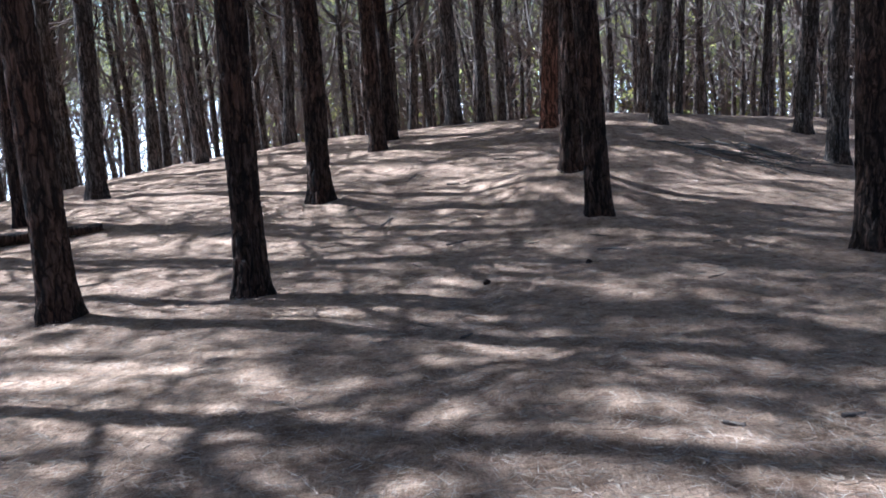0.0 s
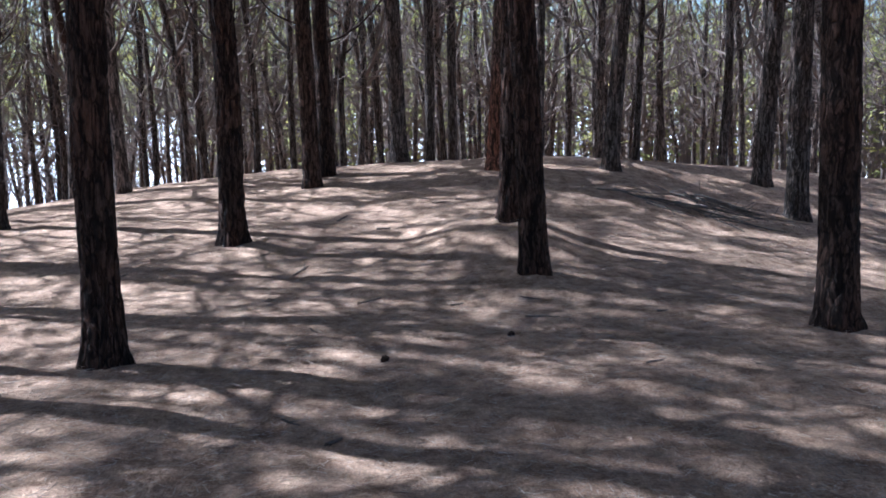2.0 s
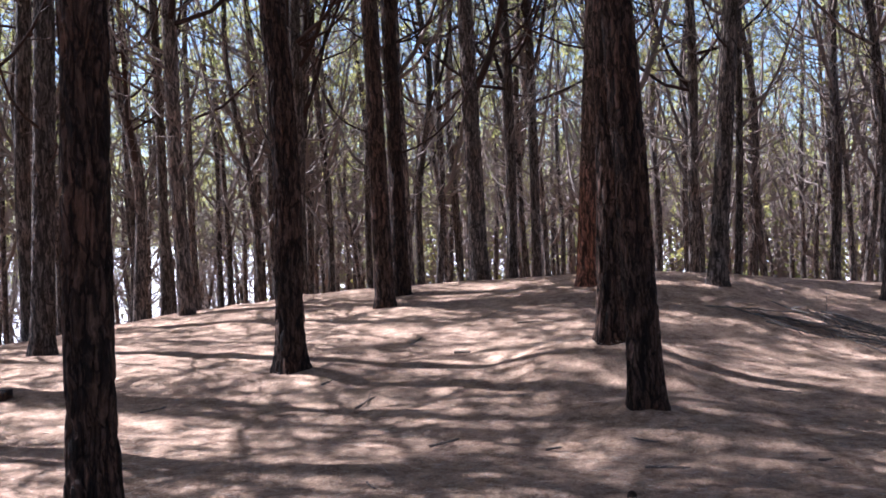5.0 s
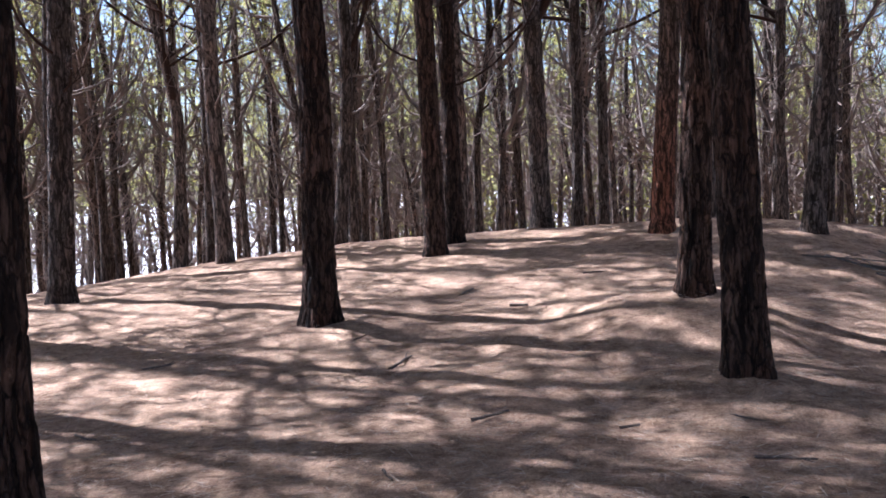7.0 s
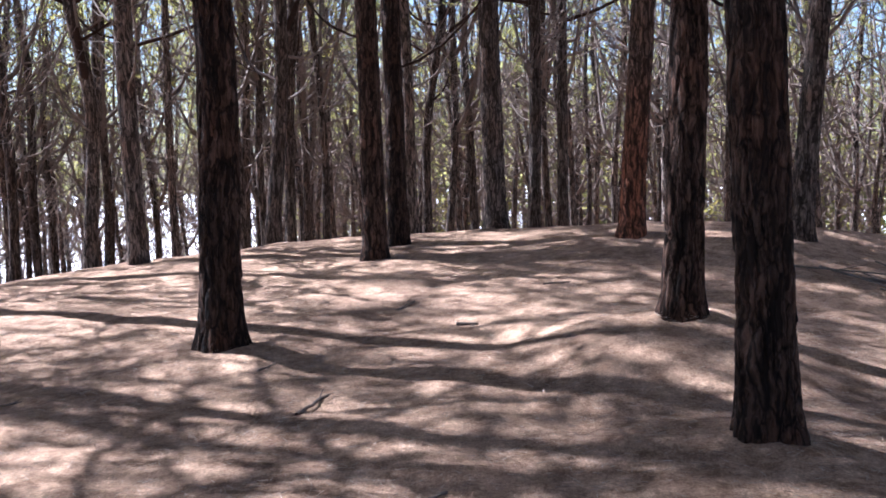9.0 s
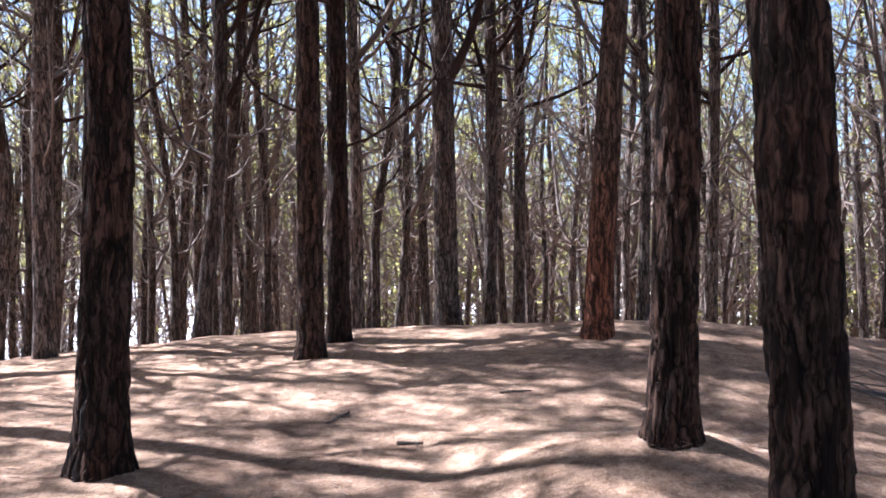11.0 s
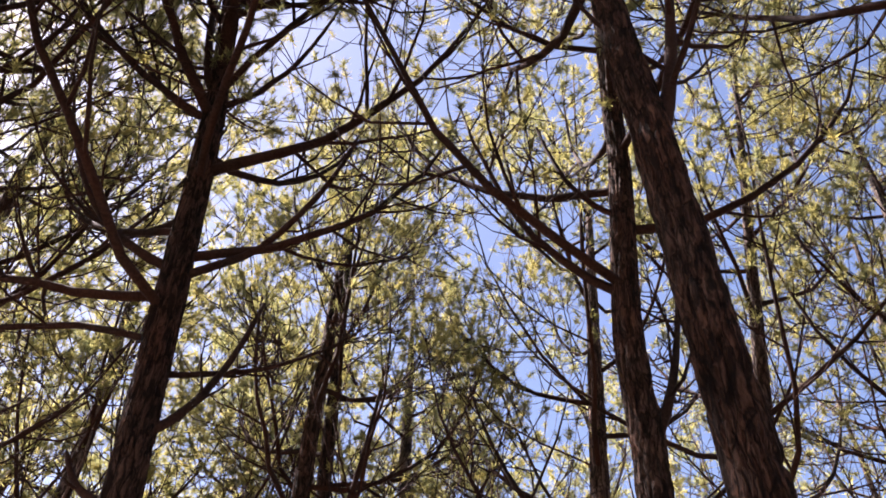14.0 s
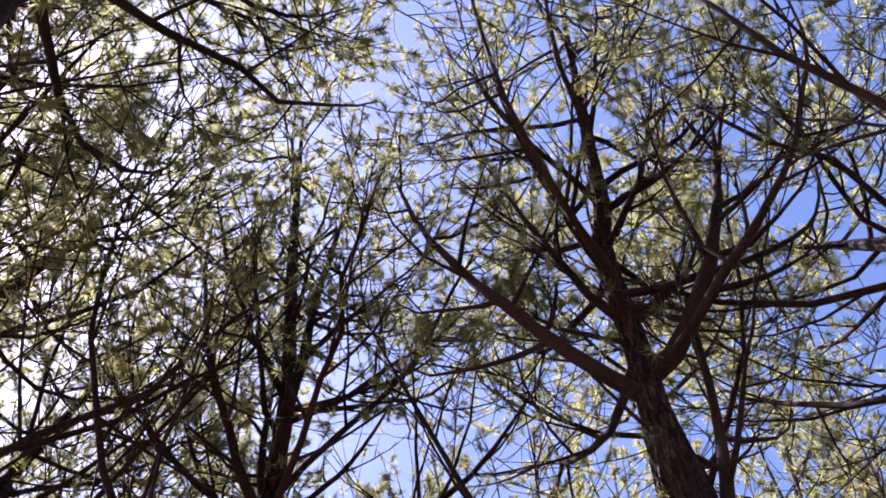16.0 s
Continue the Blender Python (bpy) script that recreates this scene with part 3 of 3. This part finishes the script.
spots = []
for _ in range(16000):
    x, y = rng.uniform(-40, 42), rng.uniform(-8, 66)
    away = math.hypot(x - 0.7, y - 9)
    if in_clearing(x, y) or min((x - a) ** 2 + (y - b) ** 2 for a, b in taken) < (2.3 if away < 18 else 1.8 if x < -5 else 2.3) ** 2:
        continue
    if y < 14 and away > 17 or math.hypot(x + 9, y - 8) < 2.2 or math.hypot(x + 7.9, y - 9.7) < 2.1 or math.hypot(x + 5.6, y - 8.7) < 1.6:
        continue
    bearing = math.degrees(math.atan2(x - 0.7, y - 5))
    if math.hypot(x - 0.7, y - 5) > (36 if bearing < -14 else 54) or abs(bearing) > 36 and away > 22:
        continue
    spots.append((away, x, y))
    taken.append((x, y))
for q, (away, x, y) in enumerate(sorted(spots)[:220]):
    stand(middles if q < 22 else fars, x, y, rng)


# thin pines that stand before the open sand
edge_trees = 0
while edge_trees < 82:
    bearing, away = radians(rng.uniform(-41, -13)), rng.uniform(27, 62)
    x, y = 0.7 + math.sin(bearing) * away, 5 + math.cos(bearing) * away
    if min((x - a) ** 2 + (y - b) ** 2 for a, b in taken) > 1.7:
        stand(fars, x, y, rng)
        taken.append((x, y))
        edge_trees += 1


def build_far_wood():
    """The wood goes on beyond the pines that can be told apart."""
    rng = np.random.default_rng(31)
    wood, leaves = Geo(), Geo()
    for q in range(440):
        inland = q < 390
        bearing = radians(rng.uniform(-14, 34) if inland else rng.uniform(-42, -12))
        away = rng.uniform(50, 88) if inland else rng.uniform(118, 175)
        x, y = 0.7 + math.sin(bearing) * away, 5 + math.cos(bearing) * away
        z = float(ground_z(x, y)) - 0.2
        h = rng.uniform(12, 16)
        lean = rng.normal(0, 0.7, 2)
        stem = np.array(((x, y, z), (x + lean[0] * 0.3, y, z + h * 0.5), (x + lean[0], y + lean[1], z + h)))
        wood.tube(stem, (0.16, 0.13, 0.04), 4)
        for _ in range(12):
            a = rng.uniform(0.2, 0.9)
            st = stem[0] + (stem[2] - stem[0]) * a
            d = np.array((rng.normal(), rng.normal(), 0.5))
            d /= np.linalg.norm(d)
            arm = shoot(st, d, rng.uniform(1.5, 4.0), 4, 0.35, rng)
            wood.tube(arm, (0.06, 0.045, 0.035, 0.02), 3)
            for _ in range(2):
                wood.tube(shoot(arm[int(rng.integers(1, 3))], swerve(d, 45, rng), rng.uniform(0.8, 1.8), 3, 0.4, rng), (0.035, 0.028, 0.02), 3)
        k = 110
        at = np.stack((x + rng.normal(0, 1.7, k), y + rng.normal(0, 1.7, k), z + h * (rng.beta(2.4, 1.5, k) if inland else rng.beta(1.6, 1.5, k))), 1)
        along = rng.normal(0, 1, (k, 3))
        along /= np.linalg.norm(along, axis=1, keepdims=True)
        leaves.blades(at, along, rng.uniform(0.35, 0.7, k), rng.uniform(0.12, 0.26, k), rng)
    base = tagged(new("far_wood", wood.mesh("far_wood", DRY_OR_LIGHTENED)), "grey-brown trunks and twigs of the distant pine wood", "trees", kind="stuff")
    under("far_crowns", leaves.mesh("far_crowns", NEEDLES, False), base)


build_far_wood()


# ---- litter on the floor ----
def scatter_needles(count, seed):
    rng = np.random.default_rng(seed)
    y = 2.0 + 15.0 * rng.random(count) ** 1.3
    x = 0.8 + (rng.random(count) - 0.5) * 2 * (1.5 + 0.55 * y)
    z = ground_z(x, y) + rng.uniform(0.004, 0.014, count)
    a = rng.uniform(0, 2 * math.pi, count)
    along = np.stack((np.cos(a), np.sin(a), np.abs(rng.normal(0.03, 0.13, count))), 1)
    g = Geo()
    g.blades(np.stack((x, y, z), 1), along, rng.uniform(0.04, 0.12, count), rng.uniform(0.002, 0.005, count), rng)
    return tagged(new("pine_needle_litter", g.mesh("pine_needle_litter", STRAW, False)), "loose dry pine needles strewn over the floor", "needles", kind="stuff")


scatter_needles(90000, 9)


def build_stick(x, y, length, turn, r, seed, forks=1):
    rng = np.random.default_rng(seed)
    k = 9
    s = np.linspace(-0.5, 0.5, k) * length
    side = np.cumsum(rng.normal(0, length * 0.02, k))
    c, sn = math.cos(radians(turn)), math.sin(radians(turn))
    px, py = c * s - sn * side, sn * s + c * side
    base = float(ground_z(x, y))
    pz = ground_z(x + px, y + py) - base + r * 0.8
    g = Geo()
    path = np.stack((px, py, pz), 1)
    g.tube(path, r * np.linspace(1.0, 0.55, k) * rng.uniform(0.85, 1.15, k), 8, cap=True)
    for q in range(forks):
        i = int(rng.integers(3, k - 2))
        g.tube(shoot(path[i], swerve(path[i + 1] - path[i], 40, rng) * np.array((1, 1, 0.3)), length * 0.3, 4, 0.02, rng), np.linspace(r * 0.5, r * 0.2, 4), 5, cap=True)
    ob = new("fallen_stick", g.mesh("fallen_stick", DRY_OR_LIGHTENED))
    ob.location = (x, y, base)
    return tagged(ob, "dry brown stick lying on the needle litter", "stick", "fallen sticks")


# x, y, length, bearing, thickness
STICKS = ((0.06, 10.12, 0.32, 52, 0.014), (-0.86, 11.95, 0.46, 78, 0.015), (1.66, 9.15, 0.30, -6, 0.010), (-1.40, 12.82, 0.22, 70, 0.010), (-0.62, 15.2, 0.45, 72, 0.016),
          (0.03, 14.36, 0.20, -12, 0.018), (0.15, 5.78, 0.13, 60, 0.013), (-0.12, 6.15, 0.16, -35, 0.008), (0.93, 9.86, 0.14, 30, 0.012), (1.62, 9.97, 0.22, -25, 0.010),
          (1.9, 3.95, 0.12, 10, 0.012), (1.33, 3.85, 0.10, -30, 0.010), (-3.7, 9.05, 0.25, 20, 0.012), (-2.4, 9.6, 0.3, -40, 0.009), (2.9, 9.4, 0.35, 15, 0.010), (3.3, 12.2, 0.4, -20, 0.012),
          (-3.0, 12.0, 0.35, 35, 0.010), (0.9, 16.0, 0.3, 5, 0.012), (-0.3, 8.7, 0.18, -60, 0.008), (2.2, 7.3, 0.2, 40, 0.008))
for q, (x, y, length, turn, r) in enumerate(STICKS):
    build_stick(x, y, length, turn, r, 40 + q, forks=q % 3)


def build_log(x, y, length, turn, r):
    """A short fallen log with a broken end and bark."""
    rng = np.random.default_rng(8)
    k, sides = 26, 18
    t = np.linspace(-0.5, 0.5, k) * length
    a = np.arange(sides) * (2 * math.pi / sides)
    rr = r * (1 + 0.06 * np.sin(a * 3)[None, :] + rng.normal(0, 0.035, (k, sides))) * np.linspace(1.0, 0.82, k)[:, None]
    jag = np.zeros((k, sides))
    jag[0], jag[-1] = rng.uniform(-0.05, 0.02, sides), rng.uniform(-0.02, 0.09, sides)
    verts = np.stack((t[:, None] + jag, rr * np.cos(a), rr * np.sin(a)), -1).reshape(-1, 3)
    i = np.arange(k - 1)[:, None] * sides
    j = np.arange(sides)[None, :]
    j2 = (j + 1) % sides
    g = Geo()
    g.add(verts, np.stack((i + j, i + sides + j, i + sides + j2, i + j2), -1).reshape(-1, 4))
    g.f.append(list(range(sides)))
    g.f.append([(k - 1) * sides + q for q in range(sides)][::-1])
    ob = new("fallen_log", g.mesh("fallen_log", BARK))
    ob.matrix_world = pose(x, y, float(ground_z(x, y)) + r * 0.75, 0, 0, turn)
    return tagged(ob, "short dark fallen pine log with broken ends", "log")


build_log(-5.9, 12.4, 1.9, 22, 0.10)


def build_cone(x, y, size, tilt, seed):
    """A dry open pine cone: overlapping woody scales in rising spirals."""
    rng = np.random.default_rng(seed)
    g = Geo()
    core = np.array([(0, 0, size * h) for h in (0.0, 0.25, 0.5, 0.75, 1.0)])
    g.tube(core, size * np.array((0.2, 0.3, 0.28, 0.2, 0.04)), 8, cap=True)
    for q in range(46):
        s = q / 46
        a = q * 2.39996
        r = size * 0.48 * math.sin(math.pi * (0.16 + 0.8 * s)) + 0.002
        out = np.array((math.cos(a), math.sin(a), 0.0))
        side = np.array((-out[1], out[0], 0.0))
        foot = out * r * 0.45 + np.array((0, 0, size * (0.05 + 0.85 * s)))
        tip = out * r + np.array((0, 0, size * (0.12 + 0.9 * s)))
        w = size * 0.13
        g.add((foot - side * w * 0.5, foot + side * w * 0.5, tip + side * w, tip + np.array((0, 0, w * 0.7)), tip - side * w), ((0, 1, 2, 3),))
        g.f.append([g.n - 5, g.n - 2, g.n - 1])
    ob = new("pine_cone", g.mesh("pine_cone", LIMB, False))
    ob.matrix_world = pose(x, y, float(ground_z(x, y)) + size * 0.3, tilt, 0, rng.uniform(0, 360))
    return tagged(ob, "dry brown open pine cone lying on the needles", "pine cone", "fallen cones")


for q, (x, y) in enumerate(((0.31, 7.5), (1.28, 8.26))):
    build_cone(x, y, 0.062, 80 + 9 * q, 60 + q)


def build_brushwood(x, y):
    """A loose heap of cut grey branches."""
    rng = np.random.default_rng(14)
    heap = new("brushwood_heap")
    base = float(ground_z(x, y))
    heap.location = (x, y, base)
    tagged(heap, "low loose heap of dead grey branches on the mound's flank", "branches")
    for q in range(26):
        px, py = rng.normal(0, 0.55), rng.normal(0, 0.45)
        turn = rng.normal(-35, 28)
        length = rng.uniform(0.5, 1.7)
        c, sn = math.cos(radians(turn)), math.sin(radians(turn))
        s = np.linspace(-0.5, 0.5, 7) * length
        bend = np.cumsum(rng.normal(0, 0.02, 7))
        path = np.stack((px + c * s - sn * bend, py + sn * s + c * bend, np.zeros(7)), 1)
        path[:, 2] = ground_z(x + path[:, 0], y + path[:, 1]) - base + 0.015 + 0.007 * q * np.exp(-(path[:, 0] ** 2 + path[:, 1] ** 2))
        r = rng.uniform(0.007, 0.02)
        g = Geo()
        g.tube(path, np.linspace(r, r * 0.5, 7), 6, cap=True)
        for _ in range(3):
            i = int(rng.integers(2, 6))
            g.tube(shoot(path[i], swerve(path[i] - path[i - 1], 40, rng), length * 0.25, 4, 0.05, rng), np.linspace(r * 0.5, 0.003, 4), 4)
        under("branch", g.mesh("branch", GREY), heap)


build_brushwood(5.2, 16.0)
